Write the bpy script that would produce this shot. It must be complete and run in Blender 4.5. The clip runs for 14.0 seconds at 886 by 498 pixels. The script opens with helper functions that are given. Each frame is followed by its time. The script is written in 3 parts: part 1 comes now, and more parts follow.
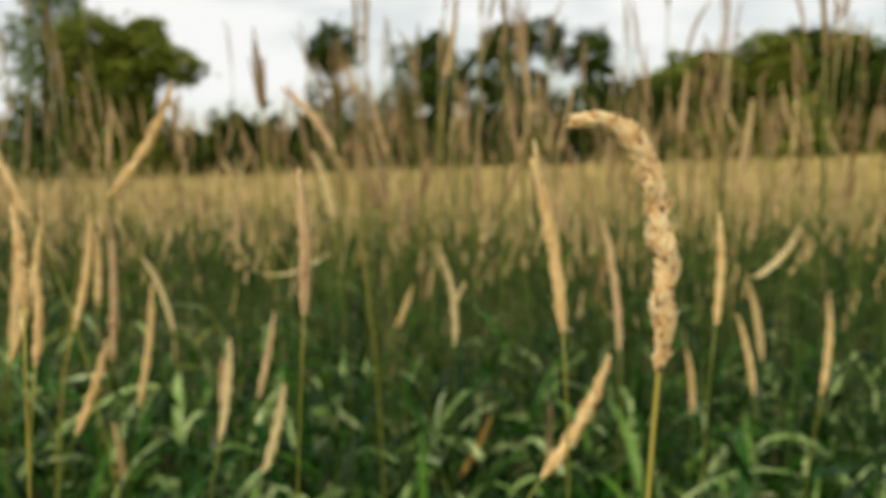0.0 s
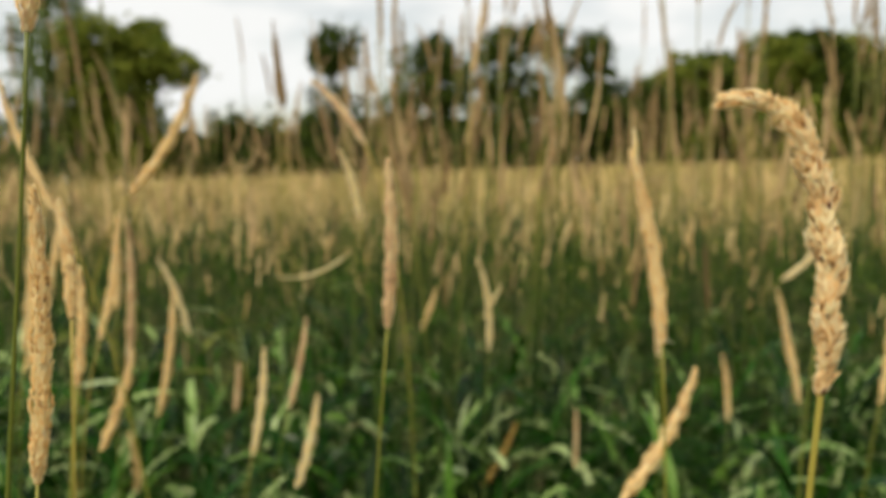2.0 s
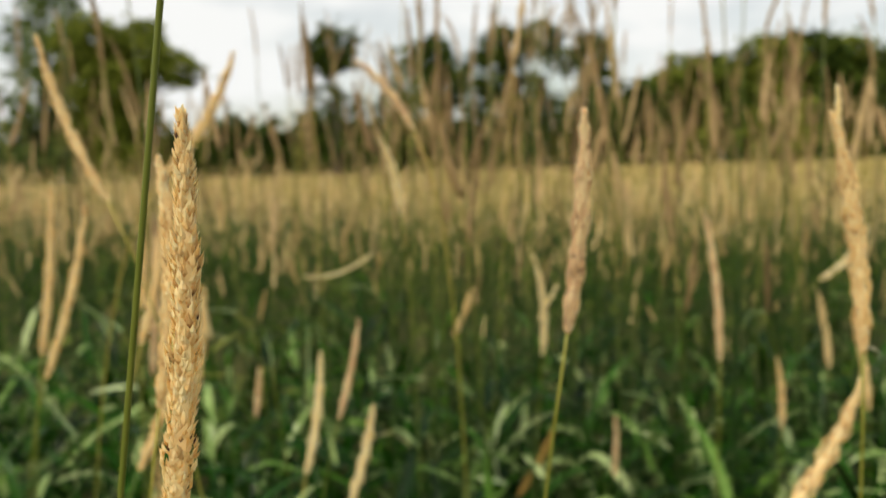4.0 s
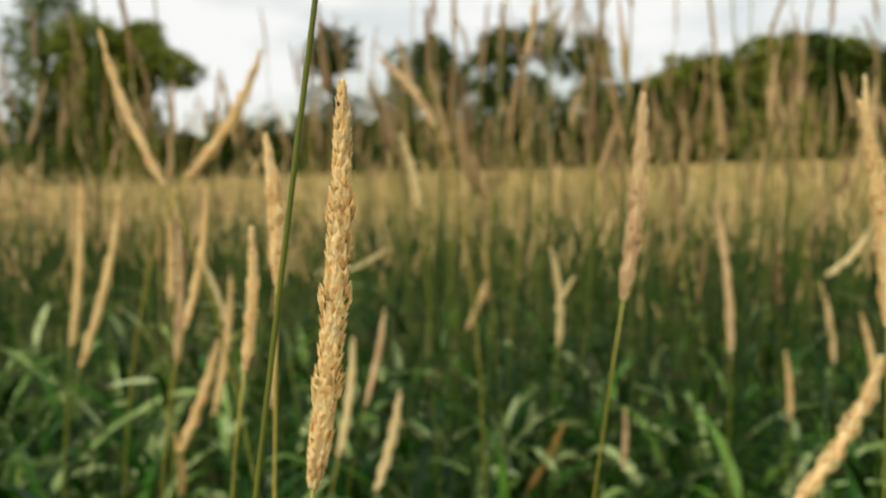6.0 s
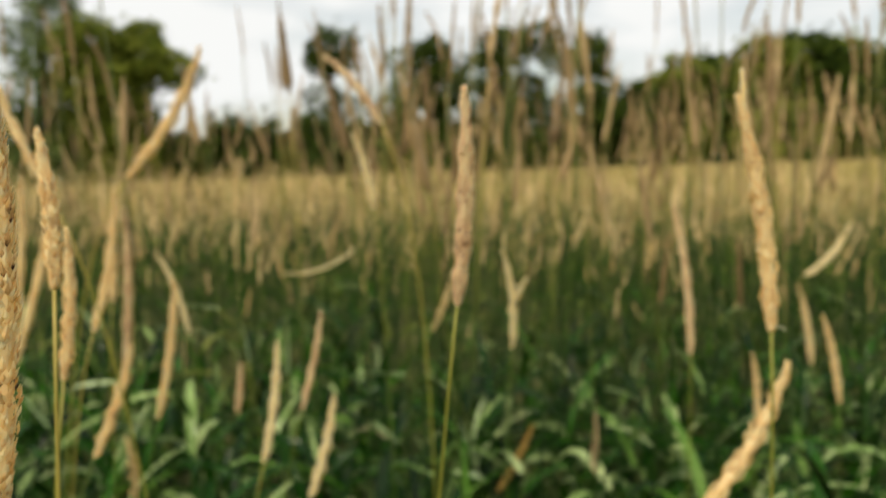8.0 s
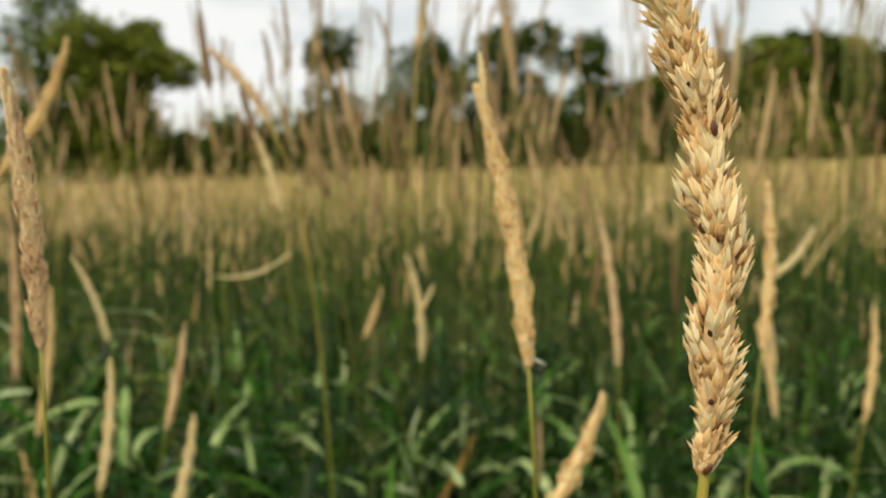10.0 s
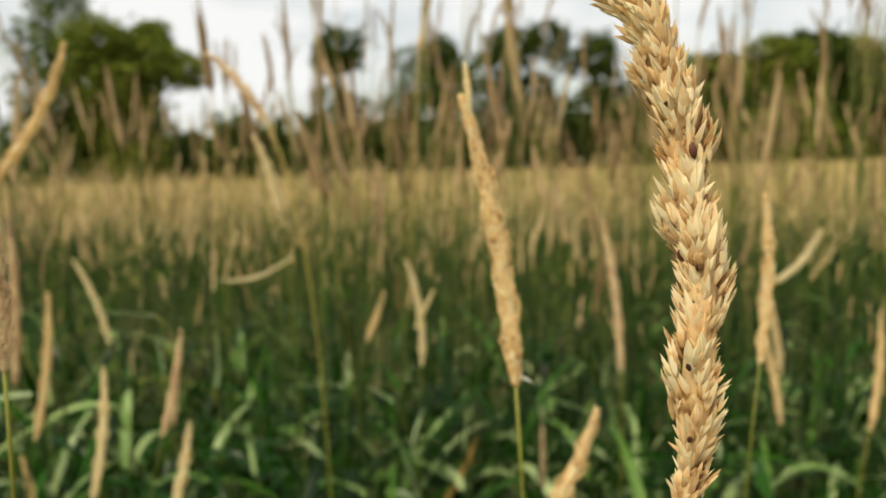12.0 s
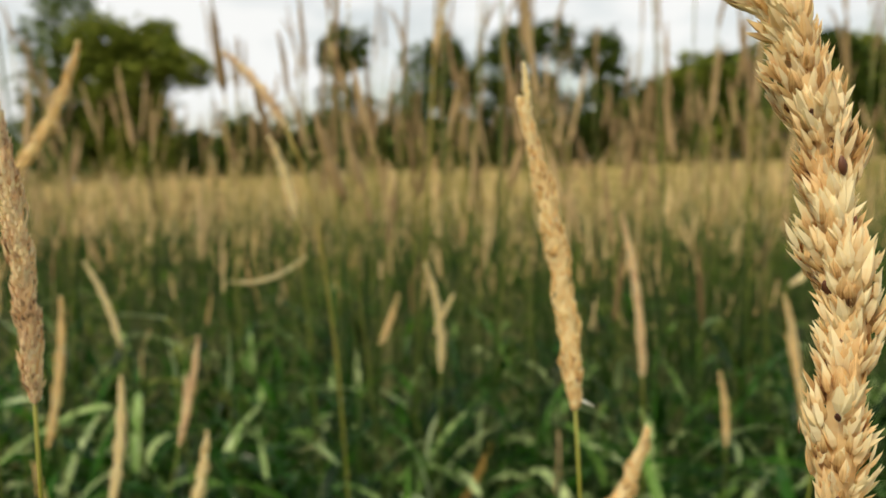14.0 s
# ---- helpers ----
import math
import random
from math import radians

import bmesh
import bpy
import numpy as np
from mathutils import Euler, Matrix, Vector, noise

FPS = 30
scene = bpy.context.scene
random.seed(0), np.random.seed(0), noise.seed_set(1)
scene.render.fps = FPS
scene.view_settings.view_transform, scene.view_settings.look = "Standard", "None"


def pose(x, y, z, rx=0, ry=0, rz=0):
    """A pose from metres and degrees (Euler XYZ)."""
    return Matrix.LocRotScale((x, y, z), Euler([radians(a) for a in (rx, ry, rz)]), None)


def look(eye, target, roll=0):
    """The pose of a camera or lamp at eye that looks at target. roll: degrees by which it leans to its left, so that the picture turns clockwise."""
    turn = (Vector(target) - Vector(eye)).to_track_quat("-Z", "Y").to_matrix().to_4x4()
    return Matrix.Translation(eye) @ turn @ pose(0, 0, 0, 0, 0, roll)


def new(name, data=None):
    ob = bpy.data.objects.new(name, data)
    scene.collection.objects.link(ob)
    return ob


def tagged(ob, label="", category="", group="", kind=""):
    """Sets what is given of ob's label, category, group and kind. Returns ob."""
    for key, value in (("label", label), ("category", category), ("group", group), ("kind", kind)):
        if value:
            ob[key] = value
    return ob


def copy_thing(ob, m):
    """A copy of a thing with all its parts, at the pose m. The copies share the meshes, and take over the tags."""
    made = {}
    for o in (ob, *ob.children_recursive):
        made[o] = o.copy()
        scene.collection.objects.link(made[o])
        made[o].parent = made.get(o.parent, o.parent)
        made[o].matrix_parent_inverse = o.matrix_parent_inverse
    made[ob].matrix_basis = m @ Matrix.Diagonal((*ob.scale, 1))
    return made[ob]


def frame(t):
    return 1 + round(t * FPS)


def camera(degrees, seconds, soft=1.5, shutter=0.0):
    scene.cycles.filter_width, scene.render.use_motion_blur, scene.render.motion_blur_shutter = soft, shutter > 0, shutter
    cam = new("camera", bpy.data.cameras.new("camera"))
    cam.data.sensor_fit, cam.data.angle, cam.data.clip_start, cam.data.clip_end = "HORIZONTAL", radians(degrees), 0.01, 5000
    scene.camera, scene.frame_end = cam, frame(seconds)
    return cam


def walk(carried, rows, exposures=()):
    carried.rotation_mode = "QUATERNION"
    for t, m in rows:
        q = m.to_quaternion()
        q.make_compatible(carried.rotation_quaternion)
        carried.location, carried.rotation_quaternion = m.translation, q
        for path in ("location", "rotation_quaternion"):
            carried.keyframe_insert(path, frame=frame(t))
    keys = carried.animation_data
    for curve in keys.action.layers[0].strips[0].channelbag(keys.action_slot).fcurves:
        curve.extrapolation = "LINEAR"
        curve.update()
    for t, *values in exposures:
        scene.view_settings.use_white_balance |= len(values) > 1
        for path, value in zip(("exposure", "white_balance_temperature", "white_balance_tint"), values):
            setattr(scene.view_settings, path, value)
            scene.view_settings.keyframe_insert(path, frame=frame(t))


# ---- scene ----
# ---- camera and walk ----
cam = camera(60.0, 14.0, 1.5)
PATH = [
    (0.0, pose(0.1071, 0.0243, 1.1882, 83.655, 0, 0.000)),
    (0.5, pose(0.0955, 0.0330, 1.1867, 83.683, 0, 0.000)),
    (1.0, pose(0.0876, 0.0420, 1.1877, 83.710, 0, 0.000)),
    (1.5, pose(0.0707, 0.0561, 1.1863, 83.738, 0, 0.000)),
    (2.0, pose(0.0555, 0.0806, 1.1824, 83.766, 0, 0.000)),
    (2.5, pose(0.0374, 0.1060, 1.1781, 83.794, 0, -0.062)),
    (3.0, pose(0.0126, 0.1355, 1.1736, 83.822, 0, -0.124)),
    (3.5, pose(-0.0066, 0.1614, 1.1709, 83.842, 0, -0.186)),
    (3.7, pose(-0.0125, 0.1684, 1.1684, 83.850, 0, -0.211)),
    (5.8, pose(-0.0481, 0.1419, 1.1583, 83.938, 0, -0.288)),
    (6.0, pose(-0.0483, 0.1409, 1.1570, 83.941, 0, -0.295)),
    (6.5, pose(-0.0405, 0.1452, 1.1529, 83.947, 0, -0.295)),
    (7.0, pose(-0.0306, 0.1479, 1.1519, 83.947, 0, -0.295)),
    (7.5, pose(-0.0204, 0.1505, 1.1533, 83.947, 0, -0.295)),
    (8.0, pose(0.0210, 0.1580, 1.1560, 83.947, 0, -0.278)),
    (8.5, pose(0.0810, 0.1990, 1.1577, 83.947, 0, -0.260)),
    (8.7, pose(0.0930, 0.2070, 1.1565, 83.940, 0, -0.253)),
    (11.0, pose(0.1710, 0.2220, 1.1648, 83.863, 0, 0.042)),
    (11.5, pose(0.1665, 0.2220, 1.1691, 83.884, 0, 0.211)),
    (12.0, pose(0.1610, 0.2300, 1.1630, 83.905, 0, 0.380)),
    (12.5, pose(0.1535, 0.2400, 1.1668, 83.863, 0, 0.549)),
    (13.0, pose(0.1490, 0.2480, 1.1663, 83.822, 0, 0.619)),
    (13.5, pose(0.1440, 0.2520, 1.1639, 83.822, 0, 0.689)),
    (14.0, pose(0.1420, 0.2520, 1.1664, 83.822, 0, 0.759)),
]
walk(cam, PATH, ((0.0, 0.05, 7100, 6), (14.0, 0.05, 7100, 6)))
# a small lens focused on the nearest seed heads
cam.data.dof.use_dof = True
cam.data.dof.focus_distance = 0.15
cam.data.dof.aperture_fstop = 16.0

# ---- sky and sun ----
world = bpy.data.worlds.new("world")
scene.world = world
world.use_nodes = True
wn = world.node_tree.nodes
wl = world.node_tree.links
wn.clear()
sky = wn.new("ShaderNodeTexSky")
sky.sky_type = 'NISHITA'
sky.sun_disc = False
sky.sun_elevation = radians(48)
sky.sun_rotation = radians(215)
sky.air_density = 1.3
coords = wn.new("ShaderNodeTexCoord")
stretch = wn.new("ShaderNodeMapping")
stretch.inputs["Scale"].default_value = (1.0, 1.0, 2.6)
clouds = wn.new("ShaderNodeTexNoise")
clouds.inputs["Scale"].default_value = 2.3
clouds.inputs["Detail"].default_value = 5.0
clouds.inputs["Roughness"].default_value = 0.5
ramp = wn.new("ShaderNodeValToRGB")
ramp.color_ramp.elements[0].position = 0.35
ramp.color_ramp.elements[0].color = (0.12, 0.12, 0.12, 1)
ramp.color_ramp.elements[1].position = 0.55
blend = wn.new("ShaderNodeMix")
blend.data_type = 'RGBA'
blend.inputs["B"].default_value = (9.6, 9.9, 10.7, 1)
air = wn.new("ShaderNodeBackground")
air.inputs["Strength"].default_value = 0.093
out = wn.new("ShaderNodeOutputWorld")
wl.new(coords.outputs["Generated"], stretch.inputs["Vector"])
wl.new(stretch.outputs["Vector"], clouds.inputs["Vector"])
wl.new(clouds.outputs["Fac"], ramp.inputs["Fac"])
wl.new(ramp.outputs["Color"], blend.inputs["Factor"])
wl.new(sky.outputs["Color"], blend.inputs["A"])
wl.new(blend.outputs["Result"], air.inputs["Color"])
wl.new(air.outputs["Background"], out.inputs["Surface"])

lamp = bpy.data.lights.new("sun", 'SUN')
lamp.energy = 3.3
lamp.angle = radians(20)
lamp.color = (1.0, 0.91, 0.75)
sun = new("sun", lamp)
sun.matrix_world = look((-5.7, -8.2, 11.0), (0, 0, 0))


# ---- materials ----
def surface(name, stops, rough=0.6, thin=0.25, by="island", grain=60.0, grain_amount=0.25, patch=3.0, patch_amount=0.2, bump=0.0, along=(1, 1, 1), rise=0.0, start=0.55, gloss=0.35, husk=0.0, placed=False, spread=1.0):
    """A plant or soil surface: colour stops picked at random per piece, fine grain and broad patches; thin: light let through."""
    mat = bpy.data.materials.new(name)
    mat.use_nodes = True
    nt = mat.node_tree
    nt.nodes.clear()
    n, l = nt.nodes, nt.links
    if by == "island":
        pick = n.new("ShaderNodeNewGeometry").outputs["Random Per Island"]
    else:
        pick = n.new("ShaderNodeObjectInfo").outputs["Random"]
    tc = n.new("ShaderNodeTexCoord")
    mp = n.new("ShaderNodeMapping")
    mp.inputs["Scale"].default_value = along
    spot = n.new("ShaderNodeNewGeometry").outputs["Position"] if placed else tc.outputs["Object"]
    l.new(spot, mp.inputs["Vector"])
    fine = n.new("ShaderNodeTexNoise")
    fine.inputs["Scale"].default_value = grain
    fine.inputs["Detail"].default_value = 4
    l.new(mp.outputs["Vector"], fine.inputs["Vector"])
    broad = n.new("ShaderNodeTexNoise")
    broad.inputs["Scale"].default_value = patch
    broad.inputs["Detail"].default_value = 3
    l.new(spot, broad.inputs["Vector"])
    # shift the pick by both noises
    def shift(value, tex, amount):
        m = n.new("ShaderNodeMath")
        m.operation = 'MULTIPLY_ADD'
        l.new(tex.outputs["Fac"], m.inputs[0])
        m.inputs[1].default_value = 2 * amount
        m.inputs[2].default_value = -amount
        a = n.new("ShaderNodeMath")
        a.operation = 'ADD'
        l.new(value, a.inputs[0])
        l.new(m.outputs[0], a.inputs[1])
        return a.outputs[0]
    if spread < 1:
        # neighbouring husks differ less than one patch from the next
        near = n.new("ShaderNodeMath")
        near.operation = 'MULTIPLY_ADD'
        l.new(pick, near.inputs[0])
        near.inputs[1].default_value = spread
        near.inputs[2].default_value = (1 - spread) / 2
        pick = near.outputs[0]
    value = shift(shift(pick, fine, grain_amount), broad, patch_amount)
    if rise:
        # stalks are green and sappy below and ripen towards the top
        xyz = n.new("ShaderNodeSeparateXYZ")
        l.new(tc.outputs["Object"], xyz.inputs[0])
        up = n.new("ShaderNodeMath")
        up.operation = 'MULTIPLY_ADD'
        l.new(xyz.outputs["Z"], up.inputs[0])
        up.inputs[1].default_value = rise
        up.inputs[2].default_value = -start * rise
        half = n.new("ShaderNodeMath")
        half.operation = 'MULTIPLY_ADD'
        l.new(value, half.inputs[0])
        half.inputs[1].default_value = 0.45
        l.new(up.outputs[0], half.inputs[2])
        value = half.outputs[0]
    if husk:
        # each husk is darker at its foot, paler at its tip, and nerved lengthwise
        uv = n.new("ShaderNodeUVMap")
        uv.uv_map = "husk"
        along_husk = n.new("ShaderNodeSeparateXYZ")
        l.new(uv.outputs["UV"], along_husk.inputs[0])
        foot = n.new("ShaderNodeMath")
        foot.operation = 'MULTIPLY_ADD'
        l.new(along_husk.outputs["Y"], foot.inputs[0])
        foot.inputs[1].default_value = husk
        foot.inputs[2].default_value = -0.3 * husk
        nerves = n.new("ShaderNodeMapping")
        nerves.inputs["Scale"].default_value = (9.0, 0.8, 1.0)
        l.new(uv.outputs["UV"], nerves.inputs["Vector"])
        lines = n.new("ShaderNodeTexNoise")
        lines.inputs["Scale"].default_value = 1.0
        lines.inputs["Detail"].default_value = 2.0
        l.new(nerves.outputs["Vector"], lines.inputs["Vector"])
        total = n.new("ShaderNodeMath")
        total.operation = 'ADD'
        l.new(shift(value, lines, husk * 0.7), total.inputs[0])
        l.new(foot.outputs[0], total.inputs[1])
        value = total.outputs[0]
    cr = n.new("ShaderNodeValToRGB")
    el = cr.color_ramp.elements
    while len(el) < len(stops):
        el.new(0.5)
    for e, (p, c) in zip(el, stops):
        e.position, e.color = p, (*c, 1)
    l.new(value, cr.inputs["Fac"])
    bs = n.new("ShaderNodeBsdfPrincipled")
    bs.inputs["Roughness"].default_value = rough
    bs.inputs["Specular IOR Level"].default_value = gloss
    l.new(cr.outputs["Color"], bs.inputs["Base Color"])
    if bump:
        bp = n.new("ShaderNodeBump")
        bp.inputs["Strength"].default_value = bump
        bp.inputs["Distance"].default_value = 0.01
        l.new(fine.outputs["Fac"], bp.inputs["Height"])
        l.new(bp.outputs["Normal"], bs.inputs["Normal"])
    o = n.new("ShaderNodeOutputMaterial")
    if thin:
        tr = n.new("ShaderNodeBsdfTranslucent")
        l.new(cr.outputs["Color"], tr.inputs["Color"])
        mx = n.new("ShaderNodeMixShader")
        mx.inputs["Fac"].default_value = thin
        l.new(bs.outputs[0], mx.inputs[1])
        l.new(tr.outputs[0], mx.inputs[2])
        l.new(mx.outputs[0], o.inputs["Surface"])
    else:
        l.new(bs.outputs[0], o.inputs["Surface"])
    return mat


CREAM, STRAW, TAN = (0.99, 0.89, 0.59), (0.95, 0.76, 0.39), (0.70, 0.46, 0.20)
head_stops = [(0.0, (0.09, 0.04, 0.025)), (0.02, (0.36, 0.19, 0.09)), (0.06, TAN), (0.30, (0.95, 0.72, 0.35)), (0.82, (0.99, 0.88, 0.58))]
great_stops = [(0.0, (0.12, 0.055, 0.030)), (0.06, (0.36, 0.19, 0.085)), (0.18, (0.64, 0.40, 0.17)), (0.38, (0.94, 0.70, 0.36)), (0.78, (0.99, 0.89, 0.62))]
HEAD_MAT = {
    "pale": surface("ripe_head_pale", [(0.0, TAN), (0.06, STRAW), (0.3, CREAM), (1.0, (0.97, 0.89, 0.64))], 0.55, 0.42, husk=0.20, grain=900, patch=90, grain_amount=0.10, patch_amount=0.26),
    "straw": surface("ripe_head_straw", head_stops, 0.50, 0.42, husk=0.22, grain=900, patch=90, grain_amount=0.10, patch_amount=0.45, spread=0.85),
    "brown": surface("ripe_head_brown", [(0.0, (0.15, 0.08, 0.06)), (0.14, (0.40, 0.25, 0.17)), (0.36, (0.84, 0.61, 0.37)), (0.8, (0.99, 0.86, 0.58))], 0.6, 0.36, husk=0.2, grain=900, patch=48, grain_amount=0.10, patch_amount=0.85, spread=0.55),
    "rust": surface("ripe_head_rust", [(0.0, (0.22, 0.12, 0.03)), (0.4, (0.46, 0.27, 0.07)), (1.0, (0.62, 0.42, 0.13))], 0.6, 0.2, grain=900, patch=90, grain_amount=0.10, patch_amount=0.26),
}
DULL_MAT = surface("weathered_heads", [(0.0, (0.15, 0.095, 0.042)), (0.25, (0.24, 0.155, 0.068)), (0.6, (0.38, 0.255, 0.12)), (1.0, (0.56, 0.40, 0.20))], 0.65, 0.15, grain=900, patch=4, grain_amount=0.12, patch_amount=0.25)
RIPE_MAT = surface("ripe_heads_mass", [(0.0, TAN), (0.3, (0.64, 0.45, 0.21)), (1.0, (0.86, 0.66, 0.35))], 0.6, 0.2, grain=300, patch=1.5, grain_amount=0.12, patch_amount=0.2)
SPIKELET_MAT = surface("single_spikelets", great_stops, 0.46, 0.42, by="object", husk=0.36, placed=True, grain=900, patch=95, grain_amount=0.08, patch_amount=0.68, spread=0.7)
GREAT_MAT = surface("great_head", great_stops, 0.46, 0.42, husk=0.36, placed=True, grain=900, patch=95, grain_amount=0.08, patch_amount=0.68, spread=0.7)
SEED_MAT = surface("dark_seed", [(0.0, (0.05, 0.018, 0.012)), (1.0, (0.16, 0.06, 0.03))], 0.45, 0.0, by="object", grain=4, patch=1)
STEM_MAT = surface("stem_green_yellow", [(0.0, (0.035, 0.070, 0.010)), (0.3, (0.10, 0.14, 0.02)), (0.65, (0.26, 0.25, 0.04)), (1.0, (0.52, 0.38, 0.10))], 0.45, 0.1, by="object", grain=300, patch=5, patch_amount=0.3, along=(1, 1, 0.1), rise=1.1, start=0.66)
REED_MAT = surface("green_reed_stem", [(0.0, (0.07, 0.095, 0.012)), (1.0, (0.17, 0.19, 0.035))], 0.4, 0.0, by="object", grain=400, patch=9, along=(1, 1, 0.05))
RED_MAT = surface("dry_reddish_sheath", [(0.0, (0.22, 0.09, 0.04)), (1.0, (0.50, 0.26, 0.12))], 0.6, 0.3, by="object", grain=300, patch=12, along=(1, 1, 0.1))
# near-black to pale: undergrowth shade and sky sheen put into the leaf colour
lit_leaf_stops = [(0.0, (0.002, 0.014, 0.001)), (0.45, (0.009, 0.050, 0.002)), (0.73, (0.028, 0.110, 0.005)), (0.82, (0.12, 0.23, 0.04)), (0.90, (0.30, 0.42, 0.15)), (1.0, (0.54, 0.64, 0.31))]
LEAF_MAT = surface("green_leaf", lit_leaf_stops, 0.26, 0.24, gloss=0.26, by="object", grain=260, grain_amount=0.08, patch=9, patch_amount=0.2)
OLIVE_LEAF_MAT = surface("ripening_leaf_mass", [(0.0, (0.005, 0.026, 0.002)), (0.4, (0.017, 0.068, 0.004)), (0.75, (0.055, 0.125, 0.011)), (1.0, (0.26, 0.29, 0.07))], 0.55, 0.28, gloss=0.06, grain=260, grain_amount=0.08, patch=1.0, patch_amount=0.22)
LEAF_STUFF_MAT = surface("green_leaf_mass", lit_leaf_stops, 0.30, 0.28, gloss=0.07, grain=260, grain_amount=0.08, patch=1.5, patch_amount=0.18)
MID_STEM_MAT = surface("tall_stem", [(0.0, (0.010, 0.034, 0.003)), (0.3, (0.07, 0.11, 0.015)), (0.65, (0.23, 0.20, 0.05)), (1.0, (0.46, 0.34, 0.13))], 0.5, 0.1, by="object", grain=300, patch=5, patch_amount=0.3, along=(1, 1, 0.1), rise=1.6, start=0.72)
# these green leaves carry their bright highlight in the base colour itself
SHEEN_LEAF_MAT = surface("sheen_pale_leaf", [(0.0, (0.32, 0.44, 0.18)), (1.0, (0.52, 0.62, 0.34))], 0.4, 0.3, by="object", grain=200, patch=10)
DRY_LEAF_MAT = surface("pale_dry_leaf", [(0.0, (0.42, 0.40, 0.20)), (1.0, (0.66, 0.56, 0.30))], 0.5, 0.3, by="object", grain=200, patch=10)
PAPER_MAT = surface("papery_husk", [(0.0, (0.90, 0.84, 0.66)), (1.0, (0.96, 0.93, 0.82))], 0.6, 0.3, by="object", grain=500, patch=60)
FIELD_MAT = surface("dry_meadow_stalks", [(0.0, (0.14, 0.13, 0.03)), (0.25, (0.37, 0.29, 0.09)), (0.6, (0.58, 0.45, 0.17)), (1.0, (0.80, 0.62, 0.30))], 0.65, 0.25, grain=60, grain_amount=0.1, patch=0.09, patch_amount=0.22)
SOIL_MAT = surface("meadow_soil", [(0.0, (0.012, 0.020, 0.004)), (0.5, (0.06, 0.066, 0.016)), (1.0, (0.19, 0.17, 0.055))], 0.95, 0.0, by="object", grain=14, grain_amount=0.5, patch=0.15, patch_amount=0.4, bump=0.6)
BARK_MAT = surface("tree_bark", [(0.0, (0.05, 0.04, 0.03)), (1.0, (0.15, 0.12, 0.09))], 0.9, 0.0, by="object", grain=9, patch=0.8, bump=0.8)
FOLIAGE_MAT = {
    "dark": surface("dark_foliage", [(0.0, (0.014, 0.030, 0.005)), (0.6, (0.045, 0.076, 0.010)), (1.0, (0.10, 0.135, 0.02))], 0.6, 0.2, grain=2, patch=0.25, gloss=0.08),
    "mid": surface("mid_foliage", [(0.0, (0.060, 0.095, 0.010)), (0.6, (0.150, 0.180, 0.026)), (1.0, (0.25, 0.28, 0.046))], 0.6, 0.25, grain=2, patch=0.25, gloss=0.08),
    "blue": surface("grey_green_foliage", [(0.0, (0.048, 0.082, 0.022)), (0.6, (0.115, 0.165, 0.042)), (1.0, (0.19, 0.24, 0.07))], 0.6, 0.2, grain=2, patch=0.25, gloss=0.08),
}


# ---- builders ----
def lift(x, y):
    """Height of the ground: the meadow climbs gently to the right and rolls a little."""
    far = min(1.0, max(0.0, (y - 3.0) / 40.0))
    return (0.030 if x > 0 else 0.040) * x * far + 0.10 * far * math.sin(x * 0.11 + 1.0) * math.sin(y * 0.07)


def mesh_of(name, geo, mat, smooth=False):
    v, f, *along = geo
    me = bpy.data.meshes.new(name)
    me.from_pydata([tuple(p) for p in v], [], [tuple(q) for q in f])
    me.materials.append(mat)
    if smooth:
        me.polygons.foreach_set("use_smooth", [True] * len(me.polygons))
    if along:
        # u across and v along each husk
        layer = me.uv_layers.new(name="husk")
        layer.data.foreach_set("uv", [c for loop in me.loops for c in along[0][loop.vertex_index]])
    me.update()
    return me


def part(name, geo, mat, parent=None, label="", smooth=False):
    """One mesh object, under its thing or its part."""
    ob = new(name, geo if isinstance(geo, bpy.types.Mesh) else mesh_of(name, geo, mat, smooth))
    ob.parent = parent
    return tagged(ob, label) if label else ob


def merge(pieces):
    v, f, uv = [], [], []
    for pv, pf, *along in pieces:
        k = len(v)
        v.extend(pv)
        f.extend([tuple(i + k for i in q) for q in pf])
        uv.extend(along[0] if along else [(0.5, 0.1)] * len(pv))
    return v, f, uv


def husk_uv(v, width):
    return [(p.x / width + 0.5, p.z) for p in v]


def side_of(d):
    ref = Vector((0, 0, 1)) if abs(d.z) < 0.9 else Vector((0, 1, 0))
    a = d.cross(ref).normalized()
    return a, a.cross(d).normalized()


def tube(points, radii, sides=6):
    """A tapering tube along points."""
    v, f = [], []
    for i, p in enumerate(points):
        d = (points[min(i + 1, len(points) - 1)] - points[max(i - 1, 0)]).normalized()
        a, b = side_of(d)
        for s in range(sides):
            w = 2 * math.pi * s / sides
            v.append(p + (a * math.cos(w) + b * math.sin(w)) * radii[i])
    for i in range(len(points) - 1):
        for s in range(sides):
            s2 = (s + 1) % sides
            f.append((i * sides + s, i * sides + s2, (i + 1) * sides + s2, (i + 1) * sides + s))
    f.append(tuple(range(sides - 1, -1, -1)))
    k = (len(points) - 1) * sides
    f.append(tuple(range(k, k + sides)))
    return v, f


def bezier(a, b, c, n):
    return [a * (1 - s) ** 2 + b * 2 * s * (1 - s) + c * s * s for s in (i / n for i in range(n + 1))]


def bezier4(a, b, c, d, n):
    return [a * (1 - s) ** 3 + b * 3 * s * (1 - s) ** 2 + c * 3 * s * s * (1 - s) + d * s ** 3 for s in (i / n for i in range(n + 1))]


